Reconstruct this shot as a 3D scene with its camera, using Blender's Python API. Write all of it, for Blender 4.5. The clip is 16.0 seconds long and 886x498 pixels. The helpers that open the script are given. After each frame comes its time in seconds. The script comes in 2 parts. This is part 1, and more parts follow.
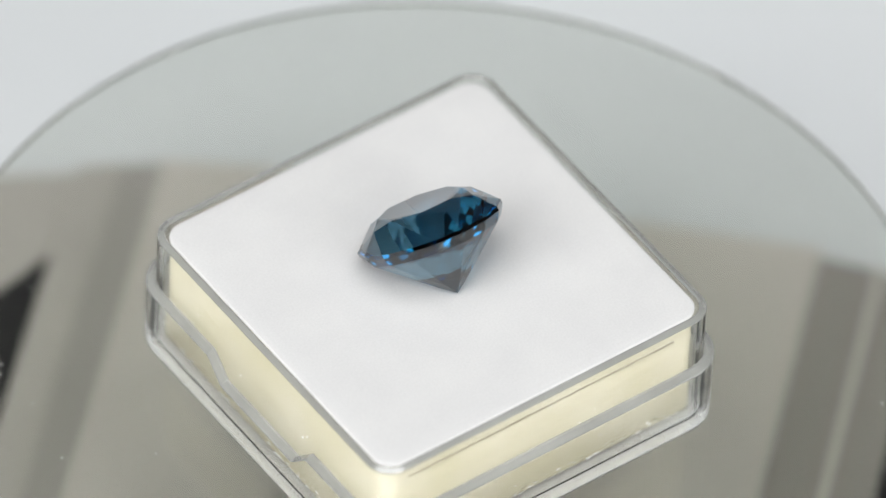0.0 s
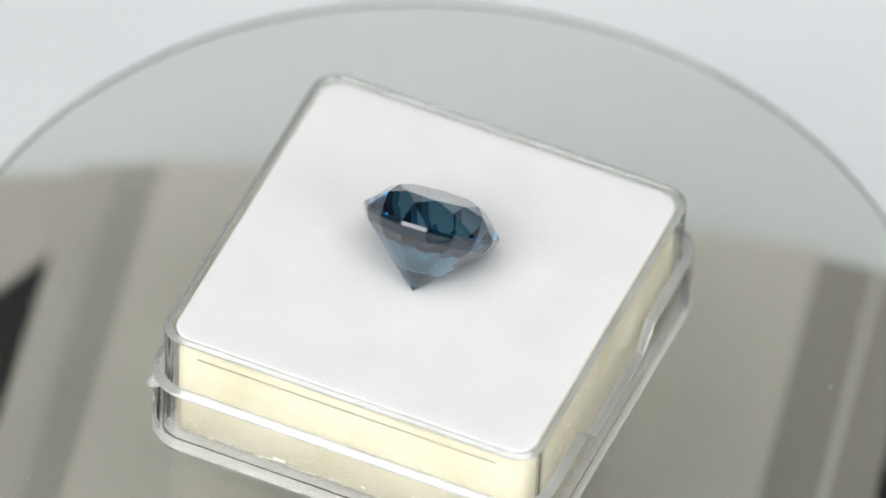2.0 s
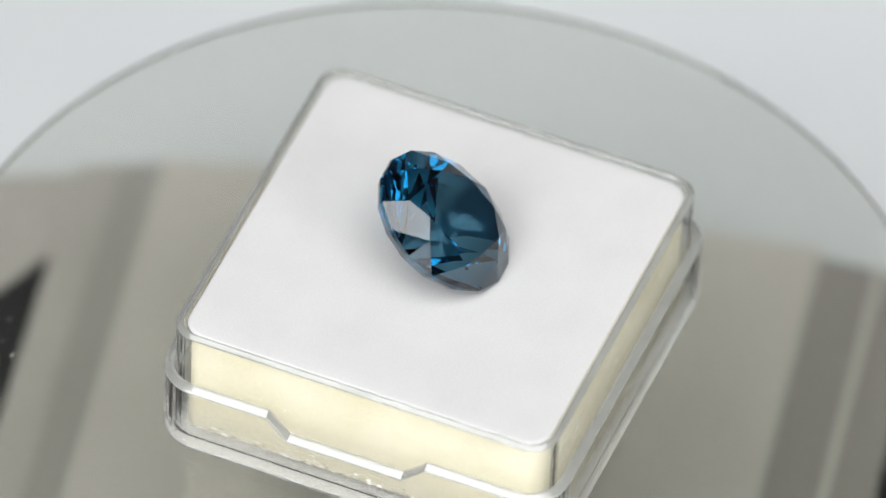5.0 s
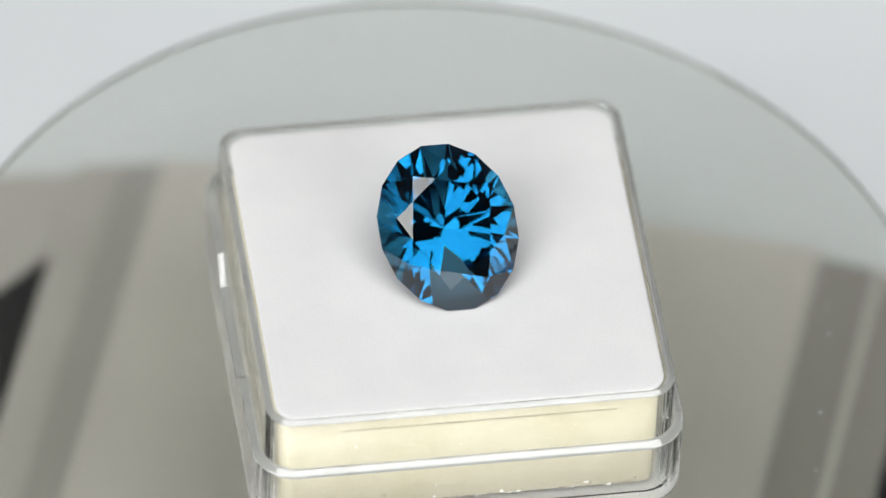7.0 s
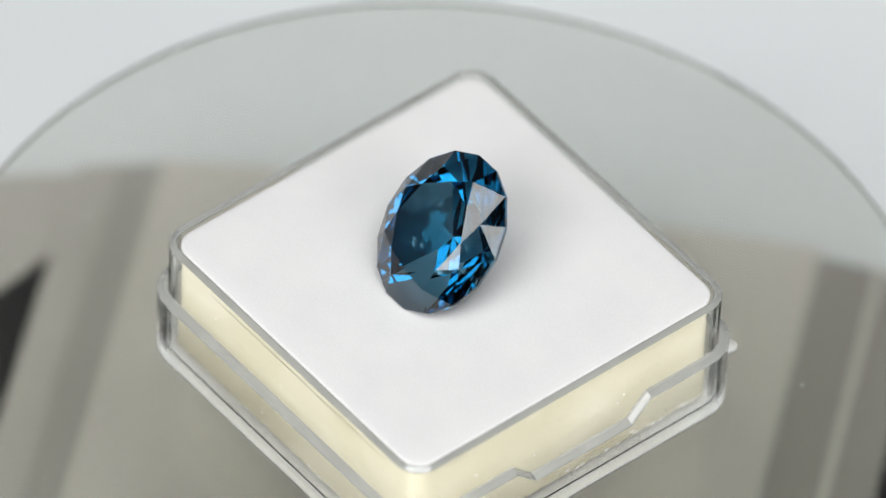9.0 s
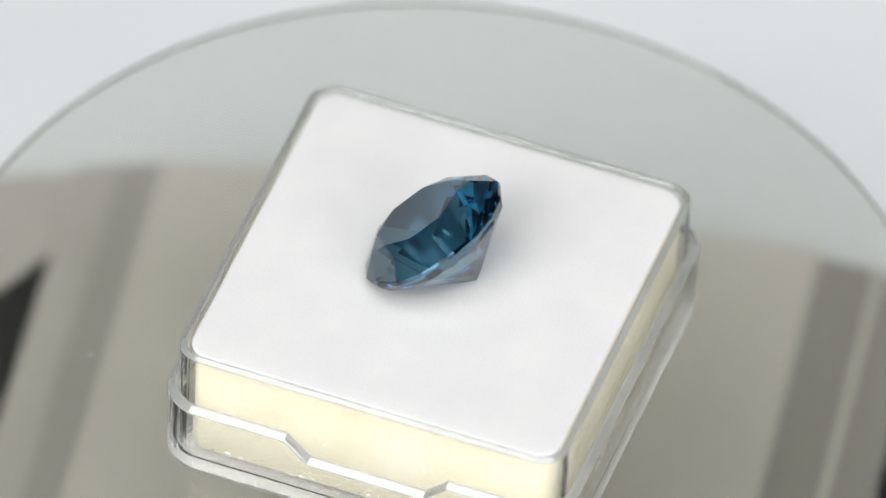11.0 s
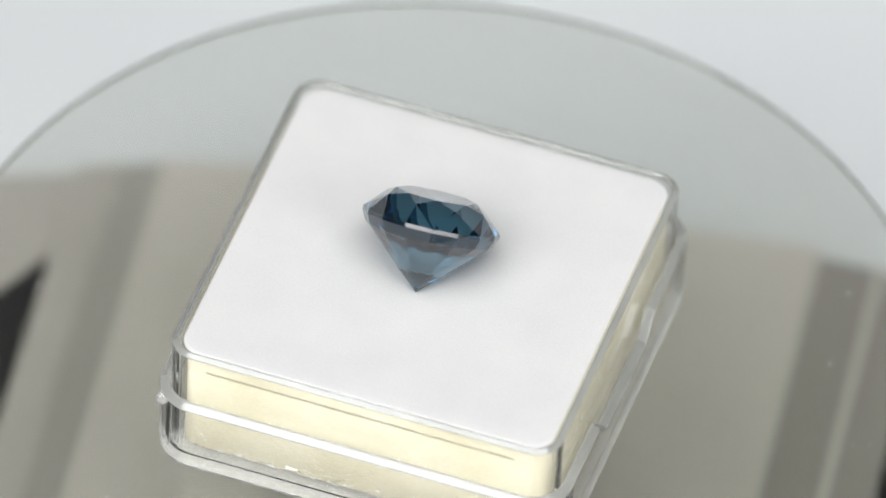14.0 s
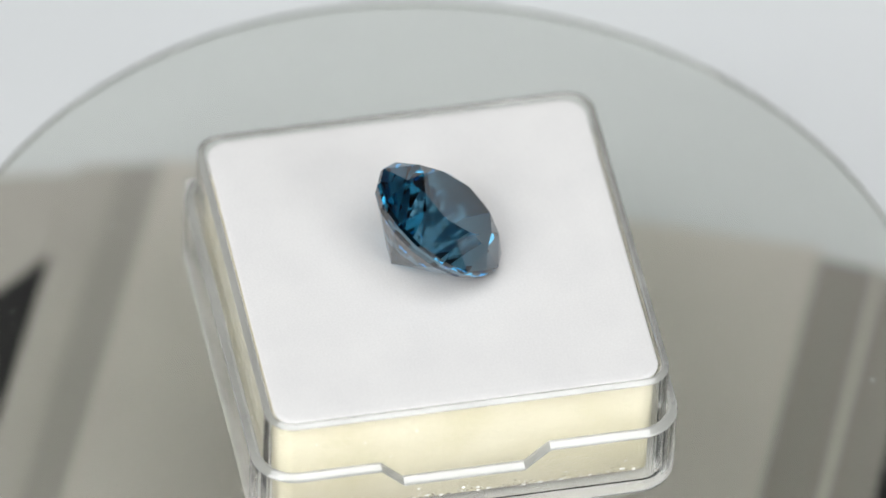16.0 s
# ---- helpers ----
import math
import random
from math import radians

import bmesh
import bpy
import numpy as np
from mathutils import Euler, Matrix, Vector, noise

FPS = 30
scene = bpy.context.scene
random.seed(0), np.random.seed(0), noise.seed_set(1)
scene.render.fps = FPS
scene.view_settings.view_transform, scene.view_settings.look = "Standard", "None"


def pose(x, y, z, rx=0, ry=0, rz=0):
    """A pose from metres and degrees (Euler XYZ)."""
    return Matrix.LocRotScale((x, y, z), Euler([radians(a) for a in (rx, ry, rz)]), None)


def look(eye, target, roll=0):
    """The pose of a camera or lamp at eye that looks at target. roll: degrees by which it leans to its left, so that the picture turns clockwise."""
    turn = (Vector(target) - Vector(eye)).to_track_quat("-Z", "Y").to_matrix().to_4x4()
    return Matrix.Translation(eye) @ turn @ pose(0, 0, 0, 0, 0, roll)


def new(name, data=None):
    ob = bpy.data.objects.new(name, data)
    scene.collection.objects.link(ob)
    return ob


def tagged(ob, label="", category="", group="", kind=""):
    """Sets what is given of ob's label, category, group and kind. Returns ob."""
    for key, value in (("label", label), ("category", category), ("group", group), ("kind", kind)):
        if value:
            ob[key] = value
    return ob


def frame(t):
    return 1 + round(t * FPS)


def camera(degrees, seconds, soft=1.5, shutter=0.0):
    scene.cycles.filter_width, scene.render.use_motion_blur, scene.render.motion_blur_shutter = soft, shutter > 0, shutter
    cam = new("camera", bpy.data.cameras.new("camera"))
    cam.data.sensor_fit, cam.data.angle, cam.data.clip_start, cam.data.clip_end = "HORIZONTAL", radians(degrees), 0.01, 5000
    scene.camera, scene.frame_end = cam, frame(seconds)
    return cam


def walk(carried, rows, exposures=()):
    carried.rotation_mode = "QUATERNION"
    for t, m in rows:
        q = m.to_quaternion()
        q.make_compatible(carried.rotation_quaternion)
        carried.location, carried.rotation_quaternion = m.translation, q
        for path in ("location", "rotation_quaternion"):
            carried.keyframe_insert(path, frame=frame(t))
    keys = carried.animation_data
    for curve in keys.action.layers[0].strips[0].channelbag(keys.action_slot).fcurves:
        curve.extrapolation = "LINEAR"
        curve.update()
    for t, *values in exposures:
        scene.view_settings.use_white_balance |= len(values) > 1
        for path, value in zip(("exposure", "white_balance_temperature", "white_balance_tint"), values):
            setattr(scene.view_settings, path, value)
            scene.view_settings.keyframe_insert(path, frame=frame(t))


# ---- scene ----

MM = 0.001
SPIN = 29.6275          # degrees a second, clockwise from above
START = 217.489         # turn of the display at 0 s
SECONDS = 16.0

# ---- camera ----
cam = camera(3.737, SECONDS)
VIEW = look((0.00039, -0.66484, 0.72473), (0.00039, 0.00129, 0.01121), 2.709)
walk(cam, [(0.0, VIEW), (SECONDS, VIEW)],
     [(0.0, 0.0), (1.5, 0.0), (2.5, 0.17), (3.5, 0.05), (4.2, 0.0), (6.4, 0.0), (7.5, -0.03), (9.2, 0.03), (11.4, 0.10), (12.2, 0.0), (13.5, -0.03), (14.5, 0.14), (15.5, 0.03), (16.0, 0.0)])
cam.data.dof.use_dof = True
cam.data.dof.focus_distance = 0.972
cam.data.dof.aperture_fstop = 20.0

# ---- light ----
world = bpy.data.worlds.new("room_air")
world.use_nodes = True
world.node_tree.nodes["Background"].inputs["Color"].default_value = (0.9, 0.95, 1.0, 1)
world.node_tree.nodes["Background"].inputs["Strength"].default_value = 0.3
scene.world = world


def area_lamp(name, eye, target, width, height, watts, colour):
    lamp = bpy.data.lights.new(name, "AREA")
    lamp.shape, lamp.size, lamp.size_y = "RECTANGLE", width, height
    lamp.energy, lamp.color = watts, colour
    ob = new(name, lamp)
    ob.matrix_world = look(eye, target)
    return ob


LEFT_BOX = ((-0.63, -0.85, 1.00), 0.88, 0.76)
# made-up fill on the right, to lift the foam and base there
RIGHT_FILL = ((0.70, -0.82, 0.62), 0.55, 0.50)
STRIP_BOX = ((0.0, -1.25, 0.25), 1.25, 0.24)
DAY = (0.985, 0.992, 0.985)
area_lamp("unseen_softbox_light", LEFT_BOX[0], (0, 0, 0), LEFT_BOX[1], LEFT_BOX[2], 12.0, DAY)
area_lamp("unseen_softbox_light", STRIP_BOX[0], (0, 0, 0), STRIP_BOX[1], STRIP_BOX[2], 1.7, DAY)
# added fill lamp, no known source on this side
area_lamp("unseen_softbox_light", RIGHT_FILL[0], (0, 0, 0), RIGHT_FILL[1], RIGHT_FILL[2], 4.1, DAY)
area_lamp("ceiling_light", (0.05, -0.60, 1.70), (0.05, -0.60, 0), 1.6, 1.2, 26.8, DAY)


# ---- materials ----
def material(name):
    m = bpy.data.materials.new(name)
    m.use_nodes = True
    return m, m.node_tree.nodes, m.node_tree.links, m.node_tree.nodes["Principled BSDF"]


def noise_ramp(nodes, links, scale, stops, detail=4.0, coords="Object"):
    tc = nodes.new("ShaderNodeTexCoord")
    n = nodes.new("ShaderNodeTexNoise")
    n.inputs["Scale"].default_value = scale
    n.inputs["Detail"].default_value = detail
    links.new(tc.outputs[coords], n.inputs["Vector"])
    r = nodes.new("ShaderNodeValToRGB")
    for k, (pos, col) in enumerate(stops):
        e = r.color_ramp.elements[k] if k < 2 else r.color_ramp.elements.new(pos)
        e.position, e.color = pos, (*col, 1)
    links.new(n.outputs["Fac"], r.inputs["Fac"])
    return n, r


def add_bump(nodes, links, bsdf, scale, strength, distance, detail=6.0):
    tc = nodes.new("ShaderNodeTexCoord")
    n = nodes.new("ShaderNodeTexNoise")
    n.inputs["Scale"].default_value = scale
    n.inputs["Detail"].default_value = detail
    links.new(tc.outputs["Object"], n.inputs["Vector"])
    b = nodes.new("ShaderNodeBump")
    b.inputs["Strength"].default_value = strength
    b.inputs["Distance"].default_value = distance
    links.new(n.outputs["Fac"], b.inputs["Height"])
    links.new(b.outputs["Normal"], bsdf.inputs["Normal"])


def rough_surface(name, dark, light, scale, rough=0.6, bump=(0, 0, 0), fine=None):
    """A matt surface with broad mottling and fine grain."""
    m, nodes, links, b = material(name)
    n, r = noise_ramp(nodes, links, scale, [(0.3, dark), (0.7, light)])
    colour = r.outputs["Color"]
    if fine:
        n2, r2 = noise_ramp(nodes, links, fine, [(0.25, (0.93, 0.93, 0.93)), (0.75, (1, 1, 1))])
        mix = nodes.new("ShaderNodeMix")
        mix.data_type, mix.blend_type = "RGBA", "MULTIPLY"
        mix.inputs[0].default_value = 1.0
        links.new(colour, mix.inputs[6])
        links.new(r2.outputs["Color"], mix.inputs[7])
        colour = mix.outputs[2]
    links.new(colour, b.inputs["Base Color"])
    b.inputs["Roughness"].default_value = rough
    if bump[0]:
        add_bump(nodes, links, b, *bump)
    return m


def clear(name, colour, ior, rough=0.0, wear=0.0):
    m, nodes, links, b = material(name)
    b.inputs["Base Color"].default_value = (*colour, 1)
    b.inputs["Transmission Weight"].default_value = 1.0
    b.inputs["IOR"].default_value = ior
    b.inputs["Roughness"].default_value = rough
    if wear:
        n, r = noise_ramp(nodes, links, 260, [(0.45, (rough,) * 3), (0.75, (rough + wear,) * 3)])
        links.new(r.outputs["Color"], b.inputs["Roughness"])
        add_bump(nodes, links, b, 180, 0.15, 0.0002)
    return m


PAPER = rough_surface("white_paper", (0.675, 0.70, 0.72), (0.725, 0.745, 0.76), 9, 0.7, (900, 0.1, 0.0002))
FELT = rough_surface("white_felt", (0.71, 0.705, 0.71), (0.745, 0.74, 0.74), 260, 0.9, (5200, 0.12, 0.00005), 6000)
FOAM = rough_surface("aged_foam", (0.485, 0.452, 0.325), (0.56, 0.53, 0.42), 160, 0.85, (2200, 0.4, 0.0001), 2600)
# darker foam tone: the shade of a fold put into the colour
CREASE_SHADE = rough_surface("foam_crease_shade", (0.33, 0.30, 0.23), (0.42, 0.385, 0.30), 700, 0.9)
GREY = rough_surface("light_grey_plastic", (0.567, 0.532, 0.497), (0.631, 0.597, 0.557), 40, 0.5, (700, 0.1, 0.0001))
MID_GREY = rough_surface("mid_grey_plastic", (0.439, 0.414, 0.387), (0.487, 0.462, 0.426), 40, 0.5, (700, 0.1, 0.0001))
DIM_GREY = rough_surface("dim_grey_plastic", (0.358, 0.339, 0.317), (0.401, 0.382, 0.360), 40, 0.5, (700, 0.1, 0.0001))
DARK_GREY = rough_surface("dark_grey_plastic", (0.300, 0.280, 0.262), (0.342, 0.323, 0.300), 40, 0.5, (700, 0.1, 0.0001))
# near black for the gaps beside the base, their darkness put into colour
GAP_BLACK = rough_surface("gap_black", (0.012, 0.012, 0.013), (0.025, 0.025, 0.024), 90, 0.8, (900, 0.2, 0.0002))
ACRYLIC = clear("clear_acrylic", (0.995, 0.995, 0.985), 1.14, 0.01, 0.03)
ACRYLIC.node_tree.nodes["Principled BSDF"].inputs["Transmission Weight"].default_value = 0.995
ACRYLIC.node_tree.nodes["Principled BSDF"].inputs["Coat Weight"].default_value = 0.15
FOAM.node_tree.nodes["Principled BSDF"].inputs["Specular IOR Level"].default_value = 0.15
ACRYLIC.node_tree.nodes["Principled BSDF"].inputs["Coat IOR"].default_value = 1.49
MILKY = clear("milky_acrylic", (0.93, 0.93, 0.92), 1.16, 0.05, 0.05)
MILKY.node_tree.nodes["Principled BSDF"].inputs["Transmission Weight"].default_value = 0.86
MILKY.node_tree.nodes["Principled BSDF"].inputs["Coat Weight"].default_value = 1.0
EDGE = rough_surface("cut_acrylic_edge", (0.47, 0.475, 0.455), (0.55, 0.555, 0.535), 300, 0.08)
EDGE.node_tree.nodes["Principled BSDF"].inputs["IOR"].default_value = 1.75
EDGE.node_tree.nodes["Principled BSDF"].inputs["Transmission Weight"].default_value = 0.6
EDGE.node_tree.nodes["Principled BSDF"].inputs["Coat Weight"].default_value = 1.0
GLASS_EDGE = rough_surface("ground_glass_edge", (0.74, 0.77, 0.74), (0.80, 0.83, 0.80), 200, 0.4)
GLASS_EDGE.node_tree.nodes["Principled BSDF"].inputs["Transmission Weight"].default_value = 0.6
GLASS = clear("green_tinted_glass", (0.875, 0.895, 0.855), 1.16)
GLASS.node_tree.nodes["Principled BSDF"].inputs["Coat Weight"].default_value = 1.0
GLASS.node_tree.nodes["Principled BSDF"].inputs["Coat IOR"].default_value = 1.5


def gem_material(ior, passing, inside):
    """A clear stone: light is tinted as it passes a face, and again on each full reflection inside, so long ways grow darker."""
    m, nodes, links, b = material("blue_gemstone")
    nodes.remove(b)
    fresnel = nodes.new("ShaderNodeFresnel")
    fresnel.inputs["IOR"].default_value = ior
    full = nodes.new("ShaderNodeMapRange")
    full.inputs["From Min"].default_value, full.inputs["From Max"].default_value = 0.9, 0.99
    links.new(fresnel.outputs["Fac"], full.inputs["Value"])
    shade = nodes.new("ShaderNodeMix")
    shade.data_type = "RGBA"
    shade.inputs[6].default_value, shade.inputs[7].default_value = (1, 1, 1, 1), (*inside, 1)
    links.new(full.outputs["Result"], shade.inputs[0])
    gloss = nodes.new("ShaderNodeBsdfGlossy")
    gloss.inputs["Roughness"].default_value = 0.0
    links.new(shade.outputs[2], gloss.inputs["Color"])
    refract = nodes.new("ShaderNodeBsdfRefraction")
    refract.inputs["Roughness"].default_value, refract.inputs["IOR"].default_value = 0.0, ior
    refract.inputs["Color"].default_value = (*passing, 1)
    mix = nodes.new("ShaderNodeMixShader")
    links.new(fresnel.outputs["Fac"], mix.inputs[0])
    links.new(refract.outputs[0], mix.inputs[1])
    links.new(gloss.outputs[0], mix.inputs[2])
    links.new(mix.outputs[0], nodes["Material Output"].inputs["Surface"])
    return m


GEM = gem_material(1.76, (0.32, 0.50, 0.59), (0.19, 0.64, 0.82))
DUST = rough_surface("pale_dust", (0.6, 0.6, 0.58), (0.8, 0.8, 0.78), 3000, 0.9)
GRIT = rough_surface("dark_grit", (0.20, 0.18, 0.14), (0.34, 0.31, 0.25), 3000, 0.9)
WALL = rough_surface("grey_wall_paint", (0.08, 0.08, 0.08), (0.11, 0.11, 0.11), 3, 0.8, (300, 0.1, 0.0005))
DARK_WALL = rough_surface("charcoal_curtain", (0.02, 0.02, 0.022), (0.04, 0.04, 0.042), 3, 0.9, (200, 0.2, 0.001))
CEILING = rough_surface("ceiling_paint", (0.12, 0.12, 0.12), (0.15, 0.15, 0.15), 3, 0.85, (300, 0.1, 0.0005))
BLACK_CLOTH = rough_surface("black_softbox_cloth", (0.02, 0.02, 0.02), (0.04, 0.04, 0.04), 60, 0.9)


# ---- mesh helpers ----
def finish(name, bm, mat, smooth=False):
    bmesh.ops.recalc_face_normals(bm, faces=bm.faces)
    me = bpy.data.meshes.new(name)
    bm.to_mesh(me)
    bm.free()
    for poly in me.polygons:
        poly.use_smooth = smooth
    me.materials.append(mat)
    return new(name, me)


def part(name, bm, mat, parent, label="", smooth=False):
    ob = finish(name, bm, mat, smooth)
    ob.parent = parent
    return tagged(ob, label)


def outline(hx, hy, r, arc=8, cuts=()):
    """A rounded rectangle, anticlockwise; cuts: places along y where the two x sides get points."""
    pts = []
    for cx, cy, a0 in ((hx - r, hy - r, 0), (-hx + r, hy - r, 90), (-hx + r, -hy + r, 180), (hx - r, -hy + r, 270)):
        for k in range(arc + 1):
            a = radians(a0 + 90 * k / arc)
            pts.append((cx + r * math.cos(a), cy + r * math.sin(a)))
        if a0 == 90:
            pts += [(-hx, y) for y in sorted(cuts, reverse=True)]
        if a0 == 270:
            pts += [(hx, y) for y in sorted(cuts)]
    return pts


def loft(rings, caps=(True, True), closed=False):
    """Skins rings of equal length."""
    bm = bmesh.new()
    vs = [[bm.verts.new(p) for p in ring] for ring in rings]
    n = len(rings[0])
    pairs = list(zip(vs, vs[1:])) + ([(vs[-1], vs[0])] if closed else [])
    for a, b in pairs:
        for k in range(n):
            bm.faces.new((a[k], a[(k + 1) % n], b[(k + 1) % n], b[k]))
    if not closed:
        if caps[0]:
            bm.faces.new(vs[0][::-1])
        if caps[1]:
            bm.faces.new(vs[-1])
    return bm


def at_height(pts, z, scale=MM):
    return [(x * scale, y * scale, z * scale) for x, y in pts]


def block(x0, x1, y0, y1, z0, z1, bevel=0.0, m=None):
    bm = bmesh.new()
    bmesh.ops.create_cube(bm, size=1.0)
    for v in bm.verts:
        v.co = Vector(((x0 + x1) / 2 + v.co.x * (x1 - x0), (y0 + y1) / 2 + v.co.y * (y1 - y0), (z0 + z1) / 2 + v.co.z * (z1 - z0)))
    if bevel:
        bmesh.ops.bevel(bm, geom=bm.edges[:], offset=bevel, segments=2, affect="EDGES", profile=0.5)
    if m is not None:
        bmesh.ops.transform(bm, matrix=m, verts=bm.verts)
    return bm


def cylinder(r, z0, z1, n=96, bevel=0.0):
    ring = lambda q, z: [(q * math.cos(2 * math.pi * k / n), q * math.sin(2 * math.pi * k / n), z) for k in range(n)]
    b = bevel
    rings = [ring(r - b, z0), ring(r, z0 + b), ring(r, z1 - b), ring(r - b, z1)] if b else [ring(r, z0), ring(r, z1)]
    return loft(rings)


# ---- setting ----
GROUND_Z = -34 * MM


def build_sweep():
    """White paper: flat below the turntable, curving up behind into a wall."""
    bm = bmesh.new()
    profile = [(-0.75, GROUND_Z), (0.0, GROUND_Z), (0.70, GROUND_Z)]
    for k in range(1, 13):
        a = radians(60 * k / 12)
        profile.append((0.70 + 0.22 * math.sin(a), GROUND_Z + 0.22 * (1 - math.cos(a))))
    rows = [[bm.verts.new((x, y, z)) for y, z in profile] for x in (-0.95, -0.3, 0.3, 0.95)]
    for a, b in zip(rows, rows[1:]):
        for k in range(len(profile) - 1):
            bm.faces.new((a[k], b[k], b[k + 1], a[k + 1]))
    ob = finish("backdrop", bm, PAPER, True)
    solid = ob.modifiers.new("thickness", "SOLIDIFY")
    solid.thickness, solid.offset = 0.001, -1.0
    return tagged(ob, "white seamless paper sweep curving up behind the turntable", "backdrop", kind="structure")


build_sweep()
TABLE_TOP = GROUND_Z - 0.0012
tagged(finish("ground", block(-1.0, 1.0, -0.8, 0.95, TABLE_TOP - 0.03, TABLE_TOP, 0.003), GREY),
       "plain grey tabletop under the white paper", "tabletop", kind="structure")
ROOM = (-1.7, 1.7, -1.75, 1.45, -0.78, 1.75)


def build_room():
    x0, x1, y0, y1, z0, z1 = ROOM
    w = 0.08
    for name, dims, mat in (("floor", (x0, x1, y0, y1, z0 - w, z0), WALL), ("ceiling", (x0, x1, y0, y1, z1, z1 + w), CEILING),
                            ("wall_west", (x0 - w, x0, y0, y1, z0, z1), WALL), ("wall_east", (x1, x1 + w, y0, y1, z0, z1), WALL),
                            ("wall_north", (x0, x1, y1, y1 + w, z0, z1), WALL), ("wall_south", (x0, x1, y0 - w, y0, z0, z1), DARK_WALL)):
        tagged(finish(name, block(*dims), mat), "plain " + ("charcoal" if mat is DARK_WALL else "grey") + " painted " + name.split("_")[0] + " of the studio",
               name.split("_")[0], kind="structure")


build_room()


# ---- turntable base ----
BASE_TURN = pose(0, 0.01263, 0, 0, 0, -9.7)
BASE_TOP, BASE_SCALE = -26.0, 1.019


FAR_EDGE = ((-44, 20.5), (-36.4, 22.9), (-25.2, 26.8), (-17.6, 27.8), (9.3, 28.7), (23.9, 29.2), (23.905, 28.7), (29, 28.2), (44, 27.0))


def far_edge(u):
    for (u0, v0), (u1, v1) in zip(FAR_EDGE, FAR_EDGE[1:]):
        if u0 <= u <= u1:
            return v0 + (v1 - v0) * (u - u0) / (u1 - u0)


def prism(pts, bottom, top, bevel=0.3):
    """A plate of the given outline in millimetres, its upper edges rounded."""
    bm = bmesh.new()
    lower = [bm.verts.new((u * BASE_SCALE * MM, v * BASE_SCALE * MM, bottom * MM)) for u, v in pts]
    upper = [bm.verts.new((u * BASE_SCALE * MM, v * BASE_SCALE * MM, top * MM)) for u, v in pts]
    bm.faces.new(lower[::-1])
    lid = bm.faces.new(upper)
    for k in range(len(pts)):
        n = (k + 1) % len(pts)
        bm.faces.new((lower[k], lower[n], upper[n], upper[k]))
    if bevel:
        bmesh.ops.bevel(bm, geom=list(lid.edges), offset=bevel * MM, segments=3, affect="EDGES", profile=0.5)
    return bm


def strip(u0, u1, top, near=-60.0, far=None, bevel=0.3):
    ends = [(u1, far), (u0, far)] if far is not None else [(u1, far_edge(u1))] + [p for p in reversed(FAR_EDGE) if u0 < p[0] < u1] + [(u0, far_edge(u0))]
    return prism([(u0, near), (u1, near)] + ends, -34.0, top, bevel)


def build_base():
    base = tagged(new("turntable_base"), "grey plastic turntable base with raised ribs, under the glass disc", "turntable base")
    base.matrix_world = BASE_TURN
    part("deck", strip(-25.6, 23.9, BASE_TOP, bevel=0.05), GREY, base, "light grey flat deck")
    # the wider sunk ribs are set in darker greys than the deck
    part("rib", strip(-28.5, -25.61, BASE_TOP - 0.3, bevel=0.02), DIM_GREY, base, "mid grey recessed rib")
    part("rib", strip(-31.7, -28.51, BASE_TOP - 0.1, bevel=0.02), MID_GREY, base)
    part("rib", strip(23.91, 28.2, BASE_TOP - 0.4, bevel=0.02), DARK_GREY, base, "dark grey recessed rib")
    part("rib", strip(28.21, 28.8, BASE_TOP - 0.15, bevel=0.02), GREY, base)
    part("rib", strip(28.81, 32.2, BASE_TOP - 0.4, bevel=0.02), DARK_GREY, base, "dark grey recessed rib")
    # chamfered corner plate beside the black gap
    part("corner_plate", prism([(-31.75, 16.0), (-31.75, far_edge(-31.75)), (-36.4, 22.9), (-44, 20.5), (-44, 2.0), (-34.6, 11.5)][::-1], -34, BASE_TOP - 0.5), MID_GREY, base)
    # dark gaps at both sides, made as black plates just below the deck
    part("gap_fill", strip(-44, -31.75, BASE_TOP - 0.7, far=15.9), GAP_BLACK, base, "black plate standing in for the dark gap beside the base")
    part("gap_fill", strip(32.21, 44, BASE_TOP - 0.7, bevel=0.02), GAP_BLACK, base, "black plate standing in for the dark gap beside the base")
    part("spindle", cylinder(3.5 * MM, BASE_TOP * MM - 0.0002, -0.55 * MM, 48, 0.0003), DARK_GREY, base).matrix_basis = BASE_TURN.inverted()
    return base


build_base()


# ---- turning display ----
def build_disc():
    plate = tagged(new("glass_disc"), "round green-tinted glass turntable plate with polished edge", "turntable plate")
    part("plate", cylinder(36.81 * MM, -0.5 * MM, 0.0, 192, 0.03 * MM), GLASS, plate, "clear greenish glass")
    n = 192
    ring = lambda q, z: [(q * MM * math.cos(2 * math.pi * k / n), q * MM * math.sin(2 * math.pi * k / n), z * MM) for k in range(n)]
    part("edge", loft([ring(36.82, -0.5), ring(36.88, -0.48), ring(36.92, -0.42), ring(36.92, -0.1), ring(36.89, -0.03), ring(36.82, 0.0)], closed=True),
         GLASS_EDGE, plate, "ground glass edge", True)
    return plate


disc = build_disc()
BOX_X, BOX_Y = 0.65, 0.27
LIP = 6.45              # height of the outer rim


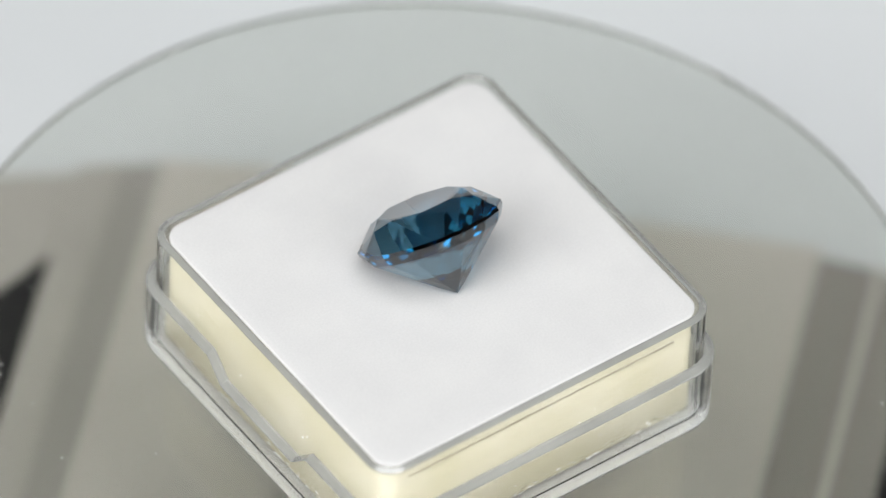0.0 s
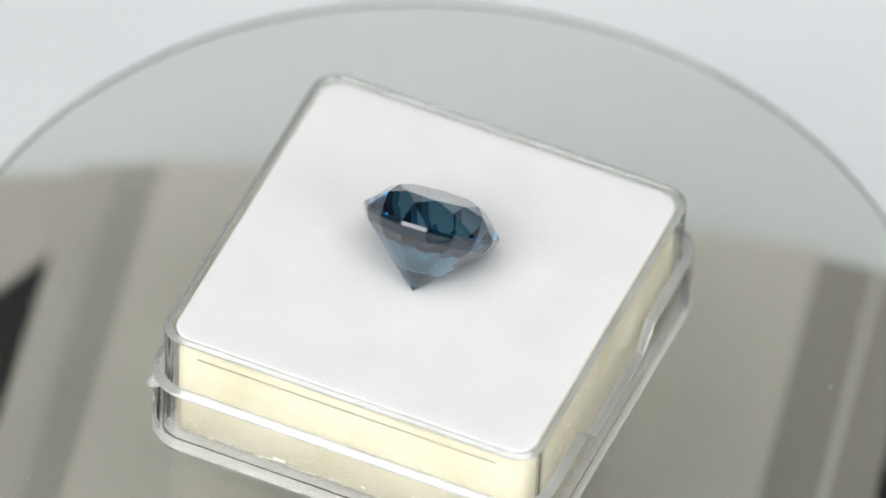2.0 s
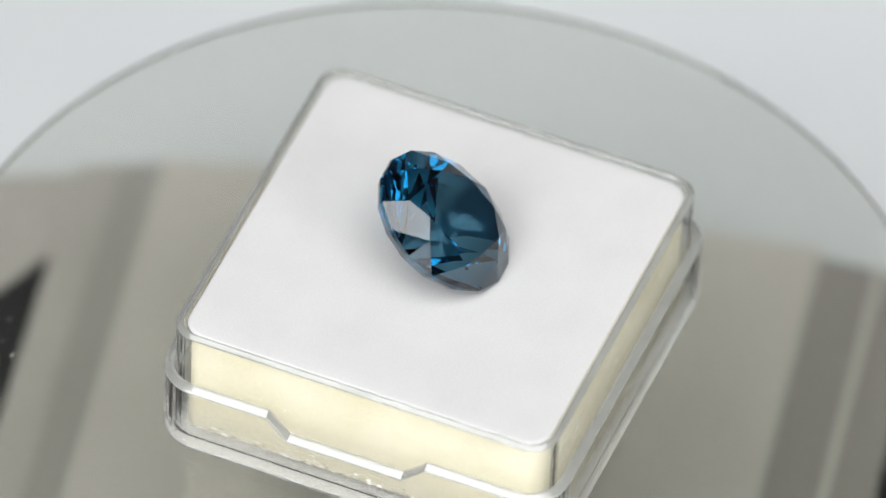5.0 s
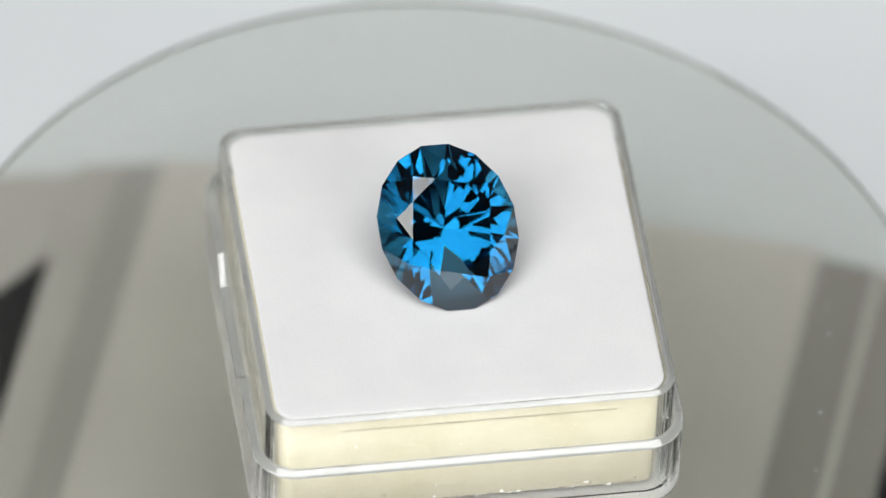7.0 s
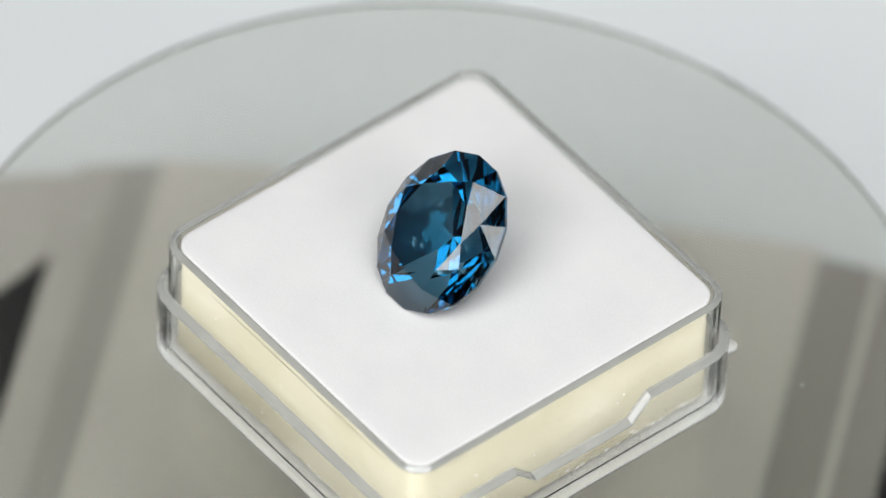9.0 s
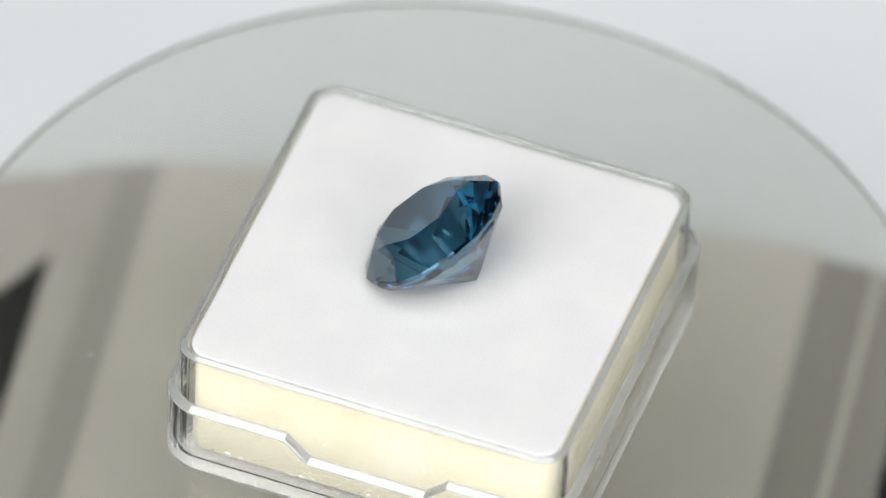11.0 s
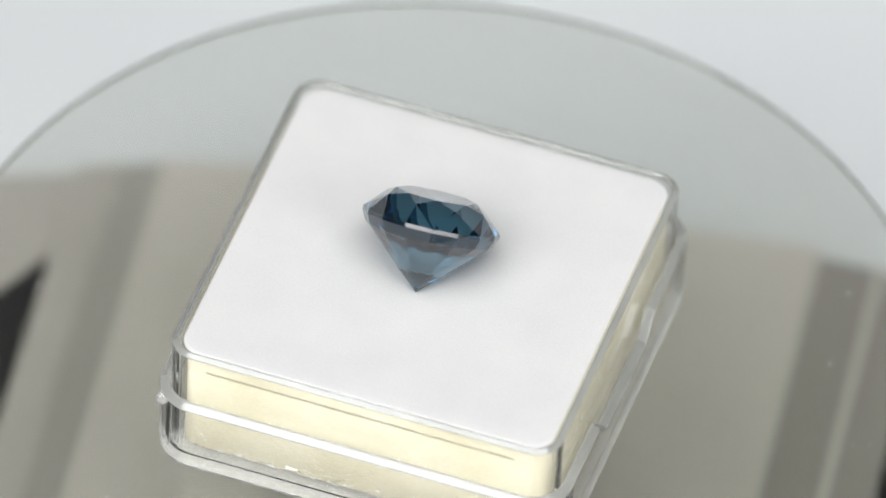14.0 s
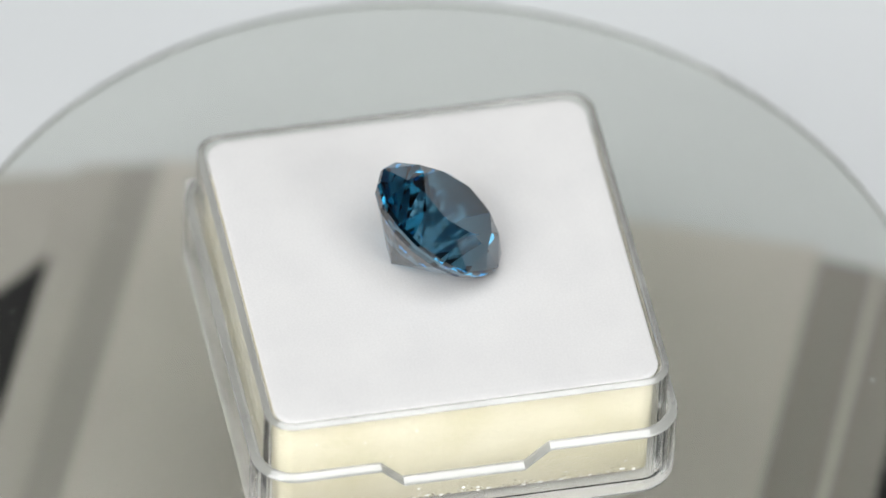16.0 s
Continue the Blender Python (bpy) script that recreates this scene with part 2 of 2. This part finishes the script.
def build_box():
    box = tagged(new("gem_box"), "clear acrylic gem display box with white-topped yellowed foam", "gem box")
    # outer shell, with a sunk middle in the rim of two sides
    cuts = (-5.7, -3.9, 4.9, 6.6)
    lip = {-5.7: LIP, -3.9: LIP - 1.75, 4.9: LIP - 1.75, 6.6: LIP}

    def rim(h, z_off=0.0):
        pts = outline(h, h, 2.4 + h - 14.85, 8, cuts)
        return [(x * MM, y * MM, (lip.get(y, LIP) if abs(abs(x) - h) < 1e-6 else LIP) * MM + z_off * MM) for x, y in pts]

    ring = lambda h, r, z: at_height(outline(h, h, r, 8, cuts), z)
    rings = [ring(14.85, 2.4, 0.61), ring(15.57, 3.12, 0.61)]
    rings += [rim(15.6, -0.30), rim(14.85, -0.30)]
    shell = part("outer_shell", loft(rings, closed=True), ACRYLIC, box, "clear acrylic outer shell with notched rim", False)
    part("lip", loft([rim(15.6, -0.29), rim(15.57, -0.20), rim(15.50, -0.13), rim(15.12, 0.07), rim(14.92, 0.08), rim(14.85, 0.0), rim(14.85, -0.29)], closed=True), EDGE, shell, "glossy cut edge").visible_shadow = False
    part("floor_plate", loft([ring(14.8, 2.35, 0.0), ring(15.2, 2.7, 0.05), ring(15.47, 3.0, 0.28), ring(15.56, 3.11, 0.60), ring(15.0, 2.5, 0.60)]),
         MILKY, shell, "milky rounded floor plate").visible_shadow = False
    # inner tray
    r2 = lambda h, r, z: at_height(outline(h, h, r, 8), z)
    rings = [r2(14.2, 1.6, 0.62), r2(14.65, 1.9, 0.85), r2(14.72, 2.0, 10.78), r2(14.18, 1.5, 10.78),
             r2(14.18, 1.5, 1.0), r2(13.8, 1.4, 0.8)]
    tray = part("inner_tray", loft(rings), ACRYLIC, box, "clear acrylic inner tray with thin upright rim")
    part("lip", loft([r2(14.72, 2.0, 10.785), r2(14.70, 2.0, 10.82), r2(14.64, 1.95, 10.86), r2(14.36, 1.65, 11.0), r2(14.24, 1.55, 11.0), r2(14.18, 1.5, 10.93), r2(14.18, 1.5, 10.785)], closed=True),
         EDGE, tray, "glossy cut edge").visible_shadow = False
    for ob in (shell, tray):
        ob.visible_shadow = False
    rings = [r2(13.45, 1.0, 0.82), r2(13.65, 1.2, 1.05), r2(13.7, 1.3, 10.5)]
    foam = part("foam_pad", loft(rings), FOAM, box, "yellowed foam pad", True)
    rings = [r2(13.72, 1.3, 10.5), r2(13.95, 1.5, 10.55), r2(13.98, 1.6, 10.66), r2(13.86, 1.75, 10.77), r2(13.5, 1.8, 10.82), r2(12.9, 1.8, 10.85)]
    part("top_sheet", loft(rings), FELT, box, "white soft cover sheet")
    # folds in the foam, their shade painted as thin dark strips standing proud
    part("crease_shade", block(-11.5 * MM, 11.8 * MM, 13.60 * MM, 13.74 * MM, 8.75 * MM, 8.92 * MM), CREASE_SHADE, foam)
    part("crease_shade", block(-9.5 * MM, 10.5 * MM, -13.73 * MM, -13.60 * MM, 8.85 * MM, 8.96 * MM), CREASE_SHADE, foam)
    # moulding nub on a corner
    for x, y, z in ((14.8, 14.6, 5.8),):
        bm = bmesh.new()
        bmesh.ops.create_icosphere(bm, subdivisions=2, radius=0.5 * MM)
        for v in bm.verts:
            v.co = Vector((x * MM, y * MM, z * MM)) + Vector((v.co.x * 1.1, v.co.y, v.co.z * 0.8)) * (1 + 0.25 * noise.noise(v.co * 2500))
        part("nub", bm, MILKY, shell).visible_shadow = False
    # crumbs and grit caught between foam and shell, thickest near the floor
    rng = random.Random(4)
    crumbs, bm = bmesh.new(), bmesh.new()
    for quarter, count in ((0, 260), (90, 330), (180, 170), (270, 210)):
        turned = pose(0, 0, 0, 0, 0, quarter)
        for k in range(count):
            x = rng.uniform(-13, 12.5)
            z = 1.05 + abs(rng.gauss(0, 0.42)) * (0.6 + 0.4 * math.sin(x * 1.7 + quarter))
            r = rng.choice((0.02, 0.03, 0.03, 0.05, 0.08)) * MM
            m = turned @ Matrix.Translation((x * MM, 13.69 * MM, z * MM)) @ Matrix.Diagonal((rng.uniform(1, 2.2), 0.6, 1, 1))
            bmesh.ops.create_icosphere(bm if k % 3 else crumbs, subdivisions=1, radius=r if k % 3 else r * 1.5, matrix=m)
        for k in range(7):
            m = turned @ Matrix.Translation((rng.uniform(-12, 12) * MM, 14.16 * MM, rng.uniform(1.5, 9.5) * MM))
            bmesh.ops.create_icosphere(crumbs, subdivisions=1, radius=rng.uniform(0.05, 0.1) * MM, matrix=m)
    tagged(part("crumbs", crumbs, DUST, foam), kind="stuff")
    tagged(part("grit", bm, GRIT, foam), kind="stuff")
    return box


gem_box = build_box()

GEM_TILT, GEM_SPIN, GEM_AZIMUTH = 41.7, 11.94, 2.31
GEM_A, GEM_B = 5.02, 6.126      # half width, half length
GEM_CULET = (0.492, 3.253, 11.11)
GEM_DEPTH, GEM_CROWN, GEM_GIRDLE = 5.03, 1.80, 0.30


def build_gem():
    """An oval brilliant, cut plane by plane as a unit-radius stone and then drawn out: table, eight stars,
    eight crown mains, sixteen halves, a faceted girdle, sixteen steep breaks below it and eight pavilion mains."""
    g = GEM_GIRDLE / 2
    spot = lambda phi, r, z: Vector((r * math.sin(radians(phi)), -r * math.cos(radians(phi)), z))
    bm = loft([[spot(22.5 * k, 1.0, z) for k in range(16)] for z in (-g - GEM_DEPTH - 1.0, g + GEM_CROWN + 1.0)])

    def cut(p0, p1, p2):
        n = (p1 - p0).cross(p2 - p0).normalized()
        if n.dot(p0 - Vector((0, 0, 0))) < 0:
            n = -n
        geom = bm.verts[:] + bm.edges[:] + bm.faces[:]
        made = bmesh.ops.bisect_plane(bm, geom=geom, dist=1e-6, plane_co=p0, plane_no=n, clear_outer=True)
        edges = [e for e in made["geom_cut"] if isinstance(e, bmesh.types.BMEdge)]
        if len(edges) > 2:
            bmesh.ops.contextual_create(bm, geom=edges)

    t, s = 0.59, 0.755
    c = math.cos(radians(22.5))
    top, low = g + GEM_CROWN, -g - GEM_DEPTH
    star_z = g + GEM_CROWN * (1 - s * c) / (1 - t)
    cut(spot(0, t, top), spot(90, t, top), spot(180, t, top))
    for k in range(8):
        a = 45 * k
        cut(spot(a, t, top), spot(a, 1, g), spot(a + 22.5, s, star_z))
        cut(spot(a, t, top), spot(a + 45, t, top), spot(a + 22.5, s, star_z))
    for k in range(16):
        a = 22.5 * k
        apex = a + 22.5 if k % 2 == 0 else a
        cut(spot(a, 1, g), spot(a + 22.5, 1, g), spot(apex, s, star_z))
    drop, reach, inner = 4.32, 0.93, 0.22
    for k in range(16):
        a = 22.5 * k
        apex = a + 22.5 if k % 2 == 0 else a
        cut(spot(a, 1, -g), spot(a + 22.5, 1, -g), spot(a + 11.25, reach * math.cos(radians(11.25)), low + drop))
        cut(spot(a, reach, low + drop), spot(a + 22.5, reach, low + drop), spot(apex, inner, low + drop * inner * c / reach))
    for k in range(8):
        a = 45 * k
        cut(Vector((0, 0, low)), spot(a, reach, low + drop), spot(a, reach, low + drop) + Vector((math.cos(radians(a)), math.sin(radians(a)), 0)))
    for v in bm.verts:
        v.co = Vector((v.co.x * GEM_A, v.co.y * GEM_B, v.co.z)) * MM
    shift = Matrix.Translation((0, 0, (GEM_DEPTH + g) * MM))
    bmesh.ops.recalc_face_normals(bm, faces=bm.faces)
    bm.normal_update()
    kinds = {"table": [], "crown": [], "girdle": [], "pavilion": []}
    for f in bm.faces:
        n = f.normal.z
        kinds["table" if n > 0.999 else "crown" if n > 0.1 else "girdle" if n > -0.1 else "pavilion"].append(f.index)
    placed = pose(0, 0, 0, 0, 0, GEM_AZIMUTH) @ pose(0, 0, 0, GEM_TILT) @ pose(0, 0, 0, 0, 0, GEM_SPIN) @ shift
    bmesh.ops.transform(bm, matrix=placed, verts=bm.verts)
    gem = tagged(new("gemstone"), "faceted oval deep blue transparent gemstone lying tilted on white foam", "gemstone")
    bm.verts.index_update()
    for name, picked in kinds.items():
        me = bpy.data.meshes.new(name)
        faces = [[v.index for v in f.verts] for f in bm.faces if f.index in set(picked)]
        used = sorted({i for f in faces for i in f})
        places = [v.co.copy() for v in bm.verts]
        me.from_pydata([places[i] for i in used], [], [[used.index(i) for i in f] for f in faces])
        me.materials.append(GEM)
        new(name, me).parent = gem
    bm.free()
    return gem


gemstone = build_gem()


def build_specks():
    """Dust lying on the glass plate."""
    rng = random.Random(11)
    bm = bmesh.new()
    for k in range(90):
        r, a = 36 * math.sqrt(rng.uniform(0.35, 1)), rng.uniform(0, 2 * math.pi)
        size = rng.choice((0.03, 0.04, 0.05, 0.08)) * MM
        m = Matrix.Translation((r * math.cos(a) * MM, r * math.sin(a) * MM, size * 0.35)) @ pose(0, 0, 0, 0, 0, rng.uniform(0, 180)) @ Matrix.Diagonal((rng.uniform(1, 2.5), 1, 0.4, 1))
        bmesh.ops.create_icosphere(bm, subdivisions=1, radius=size, matrix=m)
    return tagged(finish("dust", bm, DUST), "pale dust specks scattered on the glass plate", "dust", kind="stuff")


dust = build_specks()


def build_softbox(eye, width, height):
    """The hood round a large lamp out of view, on a stand that reaches the floor."""
    box = tagged(new("softbox"), "black cloth softbox on a stand, out of view, facing the display", "softbox", "studio softboxes")
    box.matrix_world = pose(eye[0], eye[1], ROOM[4])
    aim = box.matrix_world.inverted() @ look(eye, (0, 0, 0))
    w, h = width / 2 + 0.02, height / 2 + 0.02
    rect = lambda a, b, z: [tuple(aim @ Vector(c)) for c in ((-a, -b, z), (a, -b, z), (a, b, z), (-a, b, z))]
    hood = loft([rect(0.09, 0.09, 0.27), rect(w, h, 0.005), rect(w, h, -0.02), rect(w + 0.01, h + 0.01, -0.02), rect(w + 0.01, h + 0.01, 0.01), rect(0.1, 0.1, 0.28)])
    part("hood", hood, BLACK_CLOTH, box)
    back = aim @ Vector((0, 0, 0.29))
    part("pole", block(back.x - 0.012, back.x + 0.012, back.y - 0.012, back.y + 0.012, 0.0, back.z, 0.003), BLACK_CLOTH, box)
    part("foot", block(back.x - 0.25, back.x + 0.25, back.y - 0.02, back.y + 0.02, 0.0, 0.03, 0.005), BLACK_CLOTH, box)
    part("foot", block(back.x - 0.02, back.x + 0.02, back.y - 0.2, back.y + 0.25, 0.031, 0.06, 0.005), BLACK_CLOTH, box)
    return box


build_softbox(*LEFT_BOX)
# hood for the added right fill lamp
build_softbox(*RIGHT_FILL)
build_softbox(*STRIP_BOX)


# ---- moving things ----
def motions():
    times = [0.25 * k for k in range(65)]
    turn = lambda t: pose(0, 0, 0, 0, 0, START - SPIN * t)
    for ob, place in ((disc, pose(0, 0, 0)), (dust, pose(0, 0, 0.00005)), (gem_box, pose(BOX_X * MM, BOX_Y * MM, 0.0001)),
                      (gemstone, pose(*[c * MM for c in GEM_CULET]))):
        walk(ob, [(t, turn(t) @ place) for t in times])


motions()
